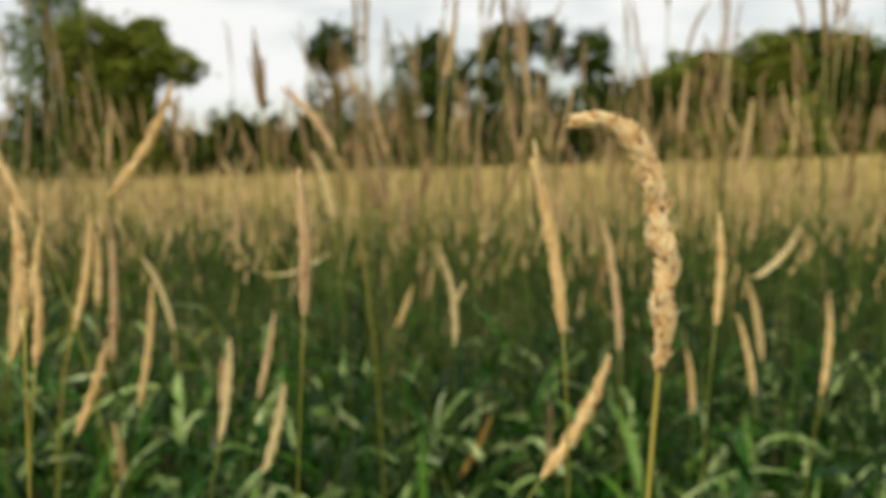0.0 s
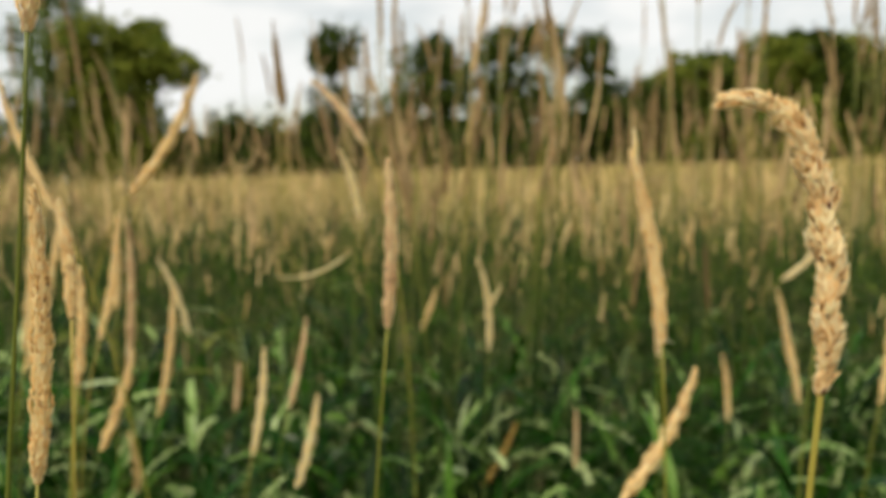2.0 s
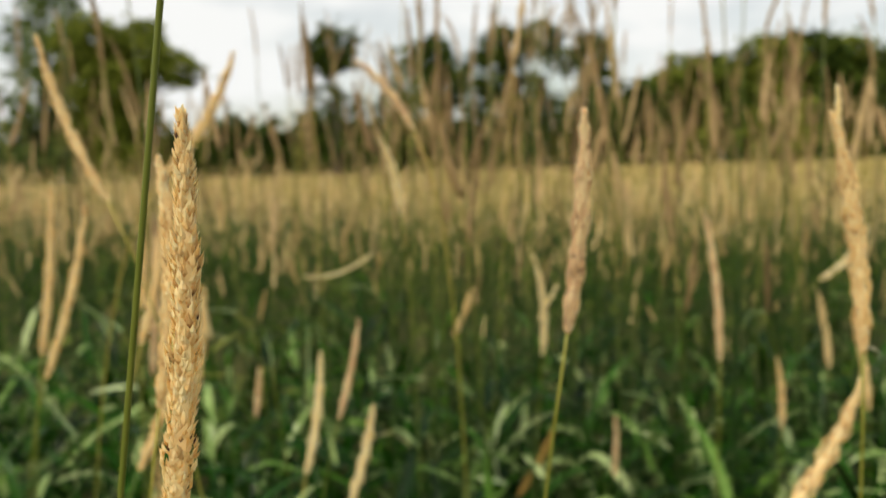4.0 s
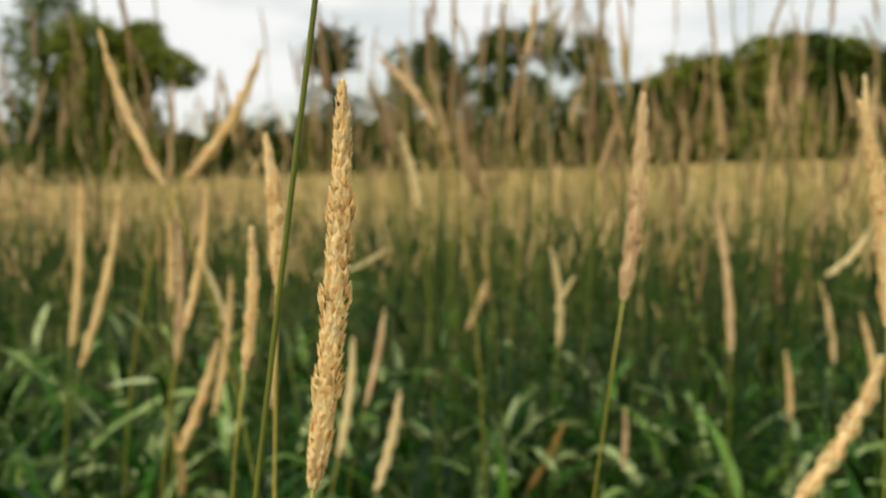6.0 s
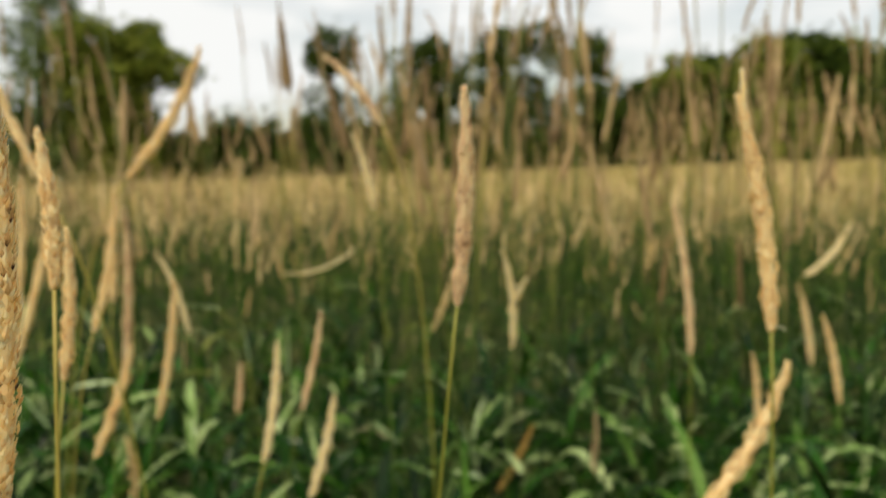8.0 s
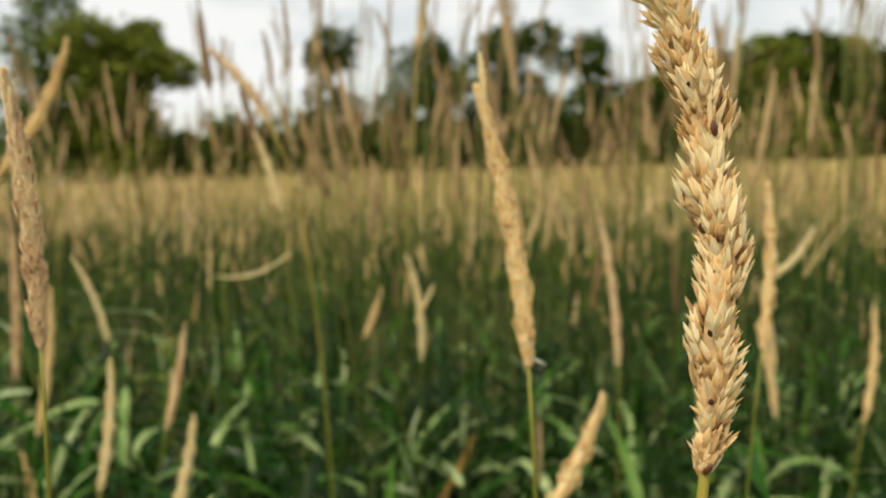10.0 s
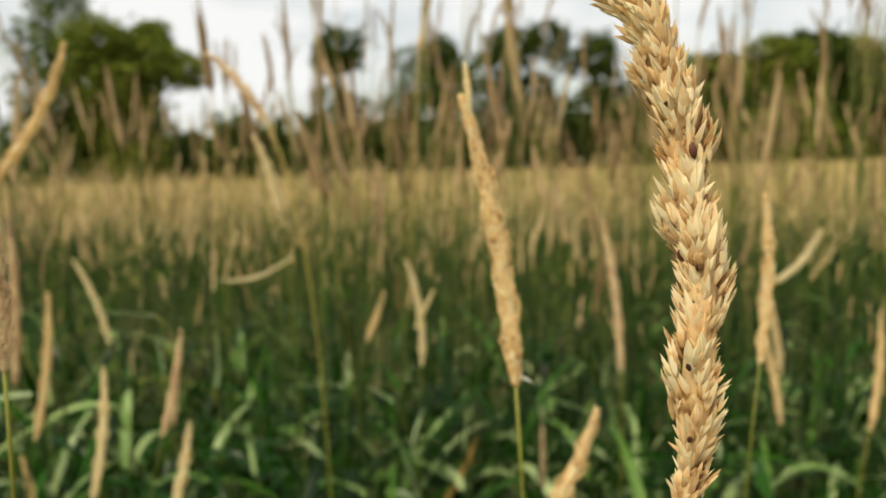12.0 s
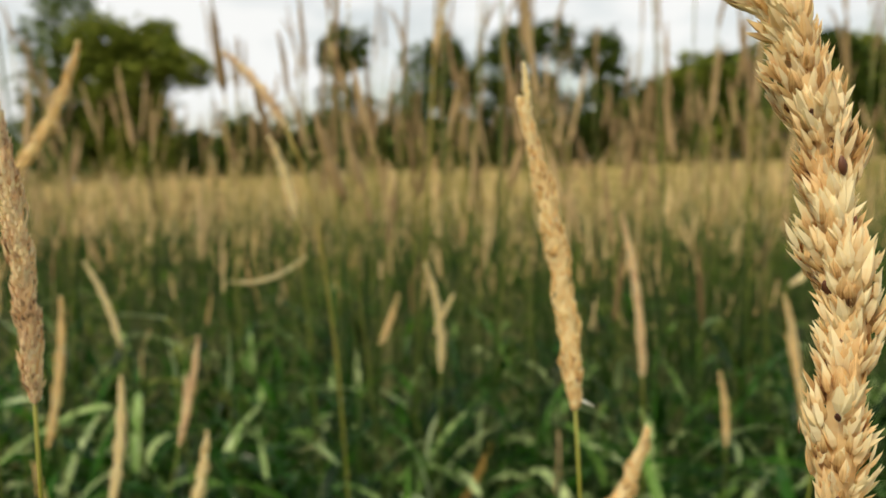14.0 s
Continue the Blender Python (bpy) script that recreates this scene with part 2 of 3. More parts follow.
def lance(length, width, thick):
    """A pointed, keeled husk along z."""
    k = 0.36 * length
    v = [(0, 0, 0), (width / 2, 0, k), (0, thick / 2, k * 1.05), (-width / 2, 0, k), (0, -thick / 2, k * 0.9), (0, thick * 0.15, length)]
    f = [(0, 2, 1), (0, 3, 2), (0, 4, 3), (0, 1, 4), (5, 1, 2), (5, 2, 3), (5, 3, 4), (5, 4, 1)]
    return [Vector(p) for p in v], f


def glume(width, thick):
    """A papery boat-shaped husk of length 1 along z, keeled on its outer side, with a sharp tip."""
    v, f = [(0, 0, 0)], []
    for z, w, t in ((0.16, 0.75, 0.8), (0.42, 1.0, 1.0), (0.72, 0.55, 0.6)):
        v += [(width / 2 * w, -thick * 0.2 * t, z), (0, thick * 0.55 * t, z * 1.02), (-width / 2 * w, -thick * 0.2 * t, z), (0, -thick * 0.3 * t, z)]
    v.append((0, -thick * 0.05, 1))
    for s in range(4):
        s2 = (s + 1) % 4
        f.append((0, 1 + s2, 1 + s))
        f += [(1 + s, 1 + s2, 5 + s2, 5 + s), (5 + s, 5 + s2, 9 + s2, 9 + s)]
        f.append((9 + s, 9 + s2, 13))
    return [Vector(p) for p in v], f


def profile(s):
    """How thick a seed head is from its base, 0, to its tip, 1."""
    return min(1.0, 0.45 + s * 4.5) * (1.0 if s < 0.55 else 1.0 - 0.72 * ((s - 0.55) / 0.45) ** 1.4)


def husk_poses(axis, width, count, size, rng, lobes=0.20, flare=0.0):
    """Where the husks of a seed head sit: matrices, spiralling up the axis and leaning outwards."""
    n = len(axis) - 1
    phase = rng.random() * 6
    for i in range(count):
        s = (i + rng.random()) / count * 0.995
        k = min(int(s * n), n - 1)
        p = axis[k].lerp(axis[k + 1], s * n - k)
        d = (axis[k + 1] - axis[k]).normalized()
        a, b = side_of(d)
        w = i * 2.39996 + rng.uniform(-0.5, 0.5)
        lobe = 1 + lobes * math.sin(s * 30 + phase + 1.6 * math.sin(w + phase)) + lobes * 0.6 * math.sin(s * 57 + w * 2)
        r = width / 2 * 0.80 * profile(s) * lobe
        rad = a * math.cos(w) + b * math.sin(w)
        lean = rng.uniform(0.10, 0.42) + rng.random() * 2 * flare
        z = (d * math.cos(lean) + rad * math.sin(lean) + (a * rng.uniform(-1, 1) + b * rng.uniform(-1, 1)) * (0.16 + flare * 0.7)).normalized()
        y = (rad - z * rad.dot(z)).normalized()
        x = y.cross(z)
        length = size * rng.uniform(0.75 - flare, 1.2 + flare)
        start = p + rad * max(0.0, r - length * math.sin(lean) * 0.8) - d * length * 0.4
        m = Matrix((x, y, z)).transposed().to_4x4()
        m.translation = start
        yield m @ Matrix.Diagonal((length, length, length, 1)), s


def head_geo(axis, width, count, size, rng, lobes=0.20):
    """A dense seed head: a thin core and many husks."""
    n = len(axis) - 1
    core = tube(axis[:-1], [max(0.0005, width * 0.27 * profile(i / n)) for i in range(n)], 5)
    hv, hf = lance(1.0, 0.46, 0.22)
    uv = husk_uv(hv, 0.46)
    pieces = [core]
    for m, s in husk_poses(axis, width, count, size, rng, lobes):
        pieces.append(([m @ p for p in hv], hf, uv))
    return merge(pieces)


def blade_geo(start, azimuth, length, width, rise, droop, rng, segments=7, twist=0.0, fold=0.25):
    """A long grass leaf: rises, arches over and narrows to a point, folded along its midrib."""
    v, f = [], []
    p = Vector(start)
    h = Vector((math.cos(azimuth), math.sin(azimuth), 0))
    sidew = Vector((-h.y, h.x, 0))
    ang = rise
    step = length / segments
    bow = rng.uniform(-0.25, 0.25)
    kink, fall = rng.randint(2, segments), rng.choice((0.0, 0.0, 0.5, 0.9))
    for i in range(segments + 1):
        s = i / segments
        d = h * math.cos(ang) + Vector((0, 0, 1)) * math.sin(ang) + sidew * bow * s
        d.normalize()
        tw = twist * s
        up = sidew.cross(d).normalized() * -1
        cr = sidew * math.cos(tw) + up * math.sin(tw)
        nr = up * math.cos(tw) - sidew * math.sin(tw)
        wd = width / 2 * min(1.0, 0.55 + s * 3) * (1 - s ** 2.2) + 0.0003
        v += [p - cr * wd + nr * wd * fold, p.copy(), p + cr * wd + nr * wd * fold]
        p = p + d * step
        ang -= droop / segments * (0.4 + 1.2 * s) + (fall if i == kink else 0.0)
    for i in range(segments):
        a = i * 3
        f += [(a, a + 1, a + 4, a + 3), (a + 1, a + 2, a + 5, a + 4)]
    return v, f


def tone_of(t):
    return "pale" if t < 0.42 else "straw" if t < 0.62 else "brown" if t < 0.9 else "rust"


LABELS = {
    "pale": "pale straw grass stalk with a slim ripe seed head",
    "straw": "golden tan grass stalk with a dense ripe seed head",
    "brown": "brownish grass stalk with a weathered purple-brown seed head",
    "rust": "rust-brown dried grass stalk with a short seed head",
}
hero_rng = random.Random(11)


def stem_line(base, way, rng, n=14):
    """From the ground, upright at first, bending into the seed head."""
    drop = base.z - lift(base.x, base.y)
    lean = Vector((way.x, way.y, 0)) * 0.30 * min(drop, 0.6)
    root = base - lean + Vector((rng.uniform(-0.03, 0.03), rng.uniform(0.0, 0.05), 0))
    root.z = lift(root.x, root.y) - 0.02
    return bezier4(root, root + Vector((0, 0, drop * 0.45)), base - way * min(drop * 0.28, 0.16), base, n)


def stalk(base, tip, width, bulge, tone):
    """A grass stalk with its seed head between base and tip, bent sideways by bulge of its length."""
    rng = hero_rng
    base, tip = Vector(base), Vector(tip)
    width *= 0.97 if base.y < 0.6 else 0.72
    chord = tip - base
    length = chord.length
    bow = Vector((chord.z, 0, -chord.x)).normalized() * bulge * length * 2
    axis = bezier(base, base + chord * 0.55 + bow, tip, 14)
    way = (axis[1] - axis[0]).normalized()
    if way.z < 0.2:
        way = Vector((way.x, way.y, 0.2)).normalized()
    kind = tone_of(tone)
    near = base.y < 0.6
    thing = new("grass_stalk")
    line = stem_line(base, way, rng)
    thing.location = line[0]
    back = -line[0]
    r = max(0.0006, min(0.0010, width * 0.07))
    def local(g):
        return ([p + back for p in g[0]], *g[1:])
    part("stem", local(tube(line, [r * (1.5 - 0.5 * i / 14) for i in range(15)], 7)), STEM_MAT, thing, smooth=True)
    size = max(0.0030, min(0.0055, width * 0.36))
    count = int(min(1000 if near else 720, (0.85 if near else 0.6) * math.pi * width * length / (size * size * 0.2)))
    part("seed_head", local(head_geo(axis, width, count, size, rng, 0.15 if near else 0.28)), HEAD_MAT[kind], thing)
    if base.y > 0.5:
        for k in range(rng.choice((1, 2, 2))):
            p = line[rng.randint(2, 5)]
            part("leaf", local(blade_geo(p, rng.uniform(0, 6.28), rng.uniform(0.14, 0.24), 0.009, rng.uniform(0.7, 1.2), rng.uniform(1.2, 2.4), rng)), LEAF_MAT, thing)
    return tagged(thing, LABELS[kind], "grass", "seeding grass stalks")


def flowing(points, n):
    """A smooth line through points, n steps from each to the next."""
    pts = [points[0] * 2 - points[1], *points, points[-1] * 2 - points[-2]]
    line = []
    for a, b, c, d in zip(pts, pts[1:], pts[2:], pts[3:]):
        for i in range(n):
            u = i / n
            line.append((b * 2 + (c - a) * u + (a * 2 - b * 5 + c * 4 - d) * u * u + (b * 3 - a - c * 3 + d) * u ** 3) / 2)
    return line + [points[-1]]


def great_stalk(base, width):
    """The nearest stalk: its husks can be told apart, so each outer one is a piece of its own."""
    rng = random.Random(5)
    base = Vector(base)
    # the head rises, leans over and nods at its tip
    axis = flowing([base + Vector((x, y, z)) for x, y, z in ((0, 0, 0), (0.002, 0, 0.036), (0.001, 0.003, 0.062), (-0.003, 0.006, 0.086), (-0.009, 0.008, 0.106), (-0.024, 0.010, 0.121), (-0.043, 0.012, 0.121))], 4)
    way = (axis[1] - axis[0]).normalized()
    thing = new("grass_stalk")
    line = stem_line(base, way, rng, 18)
    thing.location = line[0]
    back = -line[0]
    def local(g):
        return ([p + back for p in g[0]], *g[1:])
    part("stem", local(tube(line + axis[1:3], [0.0021 - 0.0009 * i / 20 for i in range(21)], 9)), STEM_MAT, thing, "yellow-green stem, straw-coloured at the top", True)
    n = len(axis) - 1
    core = tube(axis[:-1], [max(0.0006, width * 0.22 * profile(i / n)) for i in range(n)], 7)
    hv, hf = glume(0.36, 0.15)
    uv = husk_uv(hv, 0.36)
    joined = [core]
    loose = []
    for i, (m, s) in enumerate(husk_poses(axis, width * 0.88, 1500, 0.0058, rng, 0.30, 0.18)):
        face = (m.to_3x3() @ Vector((0, 1, 0))).normalized()
        if face.y < -0.35 and len(loose) < 295 and i % 5 in (0, 2):
            loose.append(m)
        else:
            joined.append(([m @ p for p in hv], hf, uv))
            second = m @ Matrix.Rotation(rng.uniform(-0.45, 0.45), 4, 'Y') @ Matrix.Diagonal((0.8, 0.9, 0.9, 1))
            joined.append(([second @ p for p in hv], hf, uv))
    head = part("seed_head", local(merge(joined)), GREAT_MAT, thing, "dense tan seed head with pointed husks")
    husk = mesh_of("spikelet", (hv, hf, uv), SPIKELET_MAT)
    for m in loose:
        ob = new("spikelet", husk)
        ob.parent = head
        ob.matrix_basis = Matrix.Translation(back) @ m
    # a few bare brown seeds stand out between the husks
    seed = mesh_of("seed", tube([Vector((0, 0, z)) for z in (0.0, 0.15, 0.4, 0.65, 0.8)], [0.02, 0.11, 0.15, 0.10, 0.015], 6), SEED_MAT, True)
    for m in loose[5::17]:
        ob = new("seed", seed)
        ob.parent = head
        ob.matrix_basis = Matrix.Translation(back) @ m @ Matrix.Translation((0.12, 0.13, 0.12)) @ Matrix.Diagonal((0.95, 0.6, 0.62, 1))
    return tagged(thing, "tall tan grass stalk with a thick bristly ripe seed head", "grass", "seeding grass stalks")


def reed(base, tip, width, bulge, tone):
    """A tall green stem that ends above the view, with a dry reddish sheath peeling off."""
    rng = random.Random(3)
    base, tip = Vector(base), Vector(tip)
    d = tip - base
    thing = new("reed_stalk")
    root = base - d * 2.2
    root.x = base.x - 0.10
    root.z = lift(root.x, root.y) - 0.02
    thing.location = root
    line = bezier4(root, root + Vector((0, 0, 0.5)), base - d * 0.6, tip + d * 0.5, 18)
    back = -root
    def local(g):
        return ([p + back for p in g[0]], *g[1:])
    part("stem", local(tube(line, [0.0010 - 0.0003 * i / 18 for i in range(19)], 9)), REED_MAT, thing, smooth=True)
    part("sheath", local(blade_geo(line[9] + Vector((0.004, -0.002, 0)), 0.3, 0.10, 0.004, 1.42, 0.25, rng, 8, 0.5, 0.6)), RED_MAT, thing, "dry reddish sheath")
    axis = bezier(line[-1], line[-1] + d * 0.5, line[-1] + d + Vector((0.02, 0, 0)), 10)
    part("seed_head", local(head_geo(axis, 0.008, 260, 0.004, rng)), HEAD_MAT["brown"], thing)
    return tagged(thing, "tall green grass stem with a reddish dry sheath", "grass")


def split_stalk(base, tip, width, bulge, tone):
    """A stalk whose tip is parted in two, with a pale papery husk hanging at the foot of its head."""
    thing = stalk(base, tip, width, bulge, tone)
    rng = random.Random(14)
    back = -thing.location
    base, tip = Vector(base), Vector(tip)
    way = (tip - base).normalized()
    side = Vector((way.z, 0, -way.x))
    low = tip - way * 0.010 + side * 0.0012
    axis = bezier(low, low + way * 0.010 + side * 0.0022, low + way * 0.022 + side * 0.0026, 8)
    g = head_geo(axis, 0.0036, 90, 0.0026, rng)
    part("side_spike", ([p + back for p in g[0]], *g[1:]), HEAD_MAT["pale"], thing, "short second tip of the head")
    g = blade_geo(base + way * 0.003, 0.15, 0.0095, 0.0064, -0.25, 0.5, rng, 5)
    part("papery_husk", ([p + back for p in g[0]], g[1]), PAPER_MAT, thing, "small whitish papery husk")
    return tagged(thing, "tan grass stalk with a parted tip and a papery husk")


def forked_stalk(base, tip, width, bulge, tone):
    """A stalk whose head has a short side spike, like a fork."""
    thing = stalk(base, tip, width, bulge, tone)
    rng = random.Random(23)
    base, tip = Vector(base), Vector(tip)
    chord = tip - base
    low = base + chord * 0.36
    axis = bezier(low, low + chord * 0.16 + Vector((0.012, 0, 0)), low + chord * 0.36 + Vector((0.030, 0, 0)), 8)
    g = head_geo(axis, width * 0.5, 120, 0.0045, rng)
    part("side_spike", ([p - thing.location for p in g[0]], *g[1:]), HEAD_MAT["pale"], thing, "short side spike of the head")
    return tagged(thing, "pale straw grass stalk with a forked seed head")


def bent_leaf(base, tip, width, bulge, tone):
    """A pale leaf stretched over the green undergrowth, on its own shoot."""
    rng = random.Random(int(base[0] * 1000) + 8)
    dry = tone < 0.2
    base, tip = Vector(base), Vector(tip)
    thing = new("dry_leaf_shoot" if dry else "leafy_shoot")
    root = Vector((base.x + 0.05, base.y + 0.04, lift(base.x, base.y) - 0.02))
    thing.location = root
    back = -root
    def local(g):
        return ([p + back for p in g[0]], *g[1:])
    line = bezier4(root, root + Vector((0, 0, 0.4)), base + (base - tip) * 0.8 - Vector((0, 0, 0.06)), base, 10)
    part("stem", local(tube(line, [0.0018 - 0.0006 * i / 10 for i in range(11)], 6)), STEM_MAT, thing, smooth=True)
    d = tip - base
    part("leaf", local(blade_geo(base, math.atan2(d.y, d.x), d.length * 1.05, min(0.024, width), math.asin(d.z / d.length) + 0.2, 0.4, rng, 8, rng.uniform(0.3, 1.1))), DRY_LEAF_MAT if dry else SHEEN_LEAF_MAT, thing)
    for k in range(2):
        part("leaf", local(blade_geo(line[rng.randint(4, 7)], rng.uniform(0, 6.28), rng.uniform(0.12, 0.22), 0.016, rng.uniform(0.4, 1.2), rng.uniform(0.8, 2.2), rng)), LEAF_MAT, thing, "dark green lower leaf")
    return tagged(thing, "pale dry leaf arching from a green grass shoot" if dry else "green grass shoot with one leaf coloured pale for its sheen", "grass")


# ---- ground ----
nx, ny = 60, 90
gv, gf = [], []
for j in range(ny + 1):
    y = -60 + 660 * (j / ny) ** 1.0 if j > 18 else -60 + j * 5.0
    for i in range(nx + 1):
        x = -300 + 600 * i / nx
        gv.append(Vector((x, y, lift(x, y))))
for j in range(ny):
    for i in range(nx):
        a = j * (nx + 1) + i
        gf.append((a, a + 1, a + nx + 2, a + nx + 1))
tagged(part("ground", (gv, gf), SOIL_MAT, smooth=True), "meadow ground of dry thatch and soil", "ground", kind="structure")


# ---- trees ----
def leaf_cloud(blobs, size, rng):
    """Leaves scattered through the lobes of a crown, denser towards the rim, with gaps."""
    v, f = [], []
    for cx, cy, cz, rx, ry, rz, count in blobs:
        for _ in range(int(count * 1.6)):
            d = Vector((rng.gauss(0, 1), rng.gauss(0, 1), rng.gauss(0, 1))).normalized()
            hole = noise.noise(d * 2.3 + Vector((cx, cy, cz)))
            r = (0.45 + 0.62 * rng.random() ** 0.5) * (1 + 0.35 * hole)
            if rng.random() < 0.22:
                r *= rng.uniform(1.0, 1.38)
            p = Vector((cx + d.x * rx * r, cy + d.y * ry * r, cz + d.z * rz * r))
            if noise.noise(p * 0.55) < -0.36:
                continue
            a = Vector((rng.gauss(0, 1), rng.gauss(0, 1), rng.gauss(0, 0.6))).normalized()
            b = a.cross(Vector((rng.gauss(0, 1), rng.gauss(0, 1), rng.gauss(0, 1)))).normalized()
            s = size * rng.uniform(0.6, 1.4)
            k = len(v)
            v += [p - a * s, p + b * s * 0.5, p + a * s + b * s * 0.1, p - b * s * 0.45 + a * s * 0.2]
            f += [(k, k + 1, k + 2), (k, k + 2, k + 3)]
    return v, f


def tree(x, y, blobs, kind, label, trunk=0.28, size=0.26, seed=1, top=0.8):
    """A tree: tapered trunk, limbs to each lobe of the crown, and the crown's leaves. Lobes: x, z, width, height, leaf count."""
    rng = random.Random(seed)
    thing = new("tree")
    z0 = lift(x, y)
    thing.location = (x, y, z0)
    hi = max(b[1] for b in blobs) * top
    line = [Vector((0.25 * math.sin(i * 0.9 + seed) * i / 8, 0.2 * math.cos(i * 1.1 + seed) * i / 8, -0.2 + hi * i / 8)) for i in range(9)]
    part("trunk", tube(line, [trunk * (1.25 - 1.0 * i / 8) for i in range(9)], 8), BARK_MAT, thing, smooth=True)
    full = []
    for bx, bz, w, h, count in blobs:
        by = rng.uniform(-0.35, 0.35) * w
        full.append((bx, by, bz, w / 2, w / 2, h / 2, count))
        start = line[max(1, min(7, int(8 * (bz * 0.7) / hi)))]
        end = Vector((bx, by, bz))
        limb = bezier(start, (start + end) / 2 + Vector((0, 0, -0.1 * h)), end, 5)
        part("limb", tube(limb, [trunk * 0.38 * (1.1 - 0.8 * i / 5) for i in range(6)], 5), BARK_MAT, thing, smooth=True)
    part("crown", leaf_cloud(full, size, rng), FOLIAGE_MAT[kind], thing)
    return tagged(thing, label, "tree", "trees at the edge of the meadow")


D = 60.0
# lobes below are given around each trunk, in metres
tree(-30.5, D, [(0.6, 13.5, 4.6, 5, 650), (-1.6, 12, 3.4, 3.5, 320), (1.8, 10.4, 4, 4, 600), (0.4, 7.6, 4.6, 4.6, 900), (-2.4, 4.4, 5, 4.6, 1100), (2.4, 4.6, 4.4, 4.6, 1400), (0.4, 16, 4.0, 4, 380), (0, 2.2, 6, 4, 1200)],
     "blue", "tall grey-green tree with an open crown", 0.36, 0.25, 2)
tree(-24.6, D - 1, [(-1.2, 10.8, 4.8, 4.2, 1800), (1.4, 10.4, 4.0, 4.0, 1400), (0, 8.0, 6, 4.6, 2200), (-1.8, 8.6, 4.0, 4.0, 1200), (2.2, 11.6, 3.2, 2.6, 700), (3.4, 9.8, 3.8, 2.8, 800), (5.4, 9.0, 3.4, 2.4, 560), (-1.6, 5.0, 5.6, 5.0, 1900), (1.6, 4.6, 4.4, 5.0, 1700), (1.6, 2.2, 4.2, 3.4, 1200), (-1.5, 2.2, 4.6, 3.6, 1200)],
     "mid", "round green tree with one long side bough", 0.34, 0.25, 3)
tree(-42.5, D + 2, [(0, 10, 6, 6, 900), (1, 5, 7, 7, 1200), (-2, 13, 5, 5, 500)], "dark", "dark green tree behind the meadow", 0.34, 0.27, 4)
tree(-8.1, D, [(0, 10.4, 4.0, 3.2, 900), (-0.6, 9.6, 3.2, 2.2, 420), (-0.8, 7.0, 3.0, 2.0, 170), (0.8, 6.2, 2.6, 1.8, 150), (-1.2, 5.2, 3.2, 1.6, 200), (0, 3.2, 4.4, 3.2, 700)],
     "dark", "slender tree with a round crown on a bare trunk", 0.24, 0.24, 5, 0.95)
tree(-3.4, D + 3, [(0, 9.9, 1.8, 2.2, 150), (0.5, 8.2, 2.4, 2.2, 200), (-0.4, 6.2, 2.8, 2.4, 300), (0, 3.4, 4.2, 4.0, 800)], "blue", "thin young tree with sparse leaves", 0.16, 0.22, 6)
tree(-0.6, D, [(0, 9.2, 3.2, 3.4, 850), (0.7, 7.2, 3.8, 3.6, 1000), (-0.6, 5.0, 4.2, 4.0, 1000), (0.4, 2.6, 4.4, 3.6, 900)], "dark", "dense dark green tree with a domed top", 0.28, 0.25, 7)
tree(5.2, D + 1, [(-0.2, 10.2, 3.6, 2.8, 800), (2.8, 11.0, 3.4, 2.8, 620), (-1.6, 8.2, 3.8, 3.2, 900), (1.6, 7.0, 3.4, 3.0, 520), (4.2, 9.0, 2.4, 2.2, 260), (-0.6, 5.2, 4.4, 3.6, 1000), (2.8, 4.6, 4.2, 4.2, 950), (0.6, 2.6, 5.0, 3.4, 900)],
     "dark", "broad dark tree with sky showing through its crown", 0.36, 0.24, 8)
tree(11.3, D - 1, [(0, 9.3, 2.8, 3.2, 650), (0.5, 7.2, 2.8, 2.8, 420), (-0.6, 5.0, 3.4, 3.4, 700), (0.5, 2.8, 4.0, 3.6, 800)], "dark", "narrow dark green tree", 0.22, 0.24, 9)
for i, (px, h, w, kind) in enumerate(((15.2, 7.2, 5, "dark"), (18.2, 8.8, 5, "mid"), (21.4, 9.4, 5.4, "dark"), (24.6, 10.2, 5.4, "mid"), (28.0, 10.7, 5.6, "dark"), (31.4, 10.2, 5.2, "mid"), (34.6, 9.2, 5.6, "dark"), (37.8, 12.2, 5.2, "dark"))):
    tree(px, D - 2 + (i % 3) * 1.5, [(0, h - 1.7, w * 0.8, 3.4, 900), (-1.2, h * 0.6, w, 4.0, 1000), (1.3, h * 0.52, w, 4.2, 1000), (0, h * 0.26, w * 1.15, 4.6, 1200), (1.0, h - 2.4, w * 0.6, 3.0, 500)],
         kind, "bushy green tree in the hedge row", 0.26, 0.26, 20 + i)


def hedge(x0, x1, y, height, kind, label, seed, deep=2.2, size=0.25):
    """A stretch of undergrowth: several stems under one leafy mass."""
    rng = random.Random(seed)
    thing = new("hedge")
    xm = (x0 + x1) / 2
    thing.location = (xm, y, lift(xm, y))
    blobs = []
    n = int((x1 - x0) / 2.2) + 1
    for i in range(n):
        bx = x0 + (x1 - x0) * (i + 0.5) / n - xm
        h = height * rng.uniform(0.75, 1.15)
        zb = lift(xm + bx, y) - lift(xm, y)
        blobs.append((bx, rng.uniform(-0.5, 0.5), zb + h * 0.5, 1.9, deep, h * 0.56, 900))
        stem = [Vector((bx, 0, zb - 0.2)), Vector((bx + 0.1, 0.1, zb + h * 0.3)), Vector((bx - 0.1, 0, zb + h * 0.6))]
        part("stem", tube(stem, [0.12, 0.09, 0.04], 6), BARK_MAT, thing, smooth=True)
    part("foliage", leaf_cloud(blobs, size, rng), FOLIAGE_MAT[kind], thing)
    return tagged(thing, label, "hedge", "hedges along the meadow")


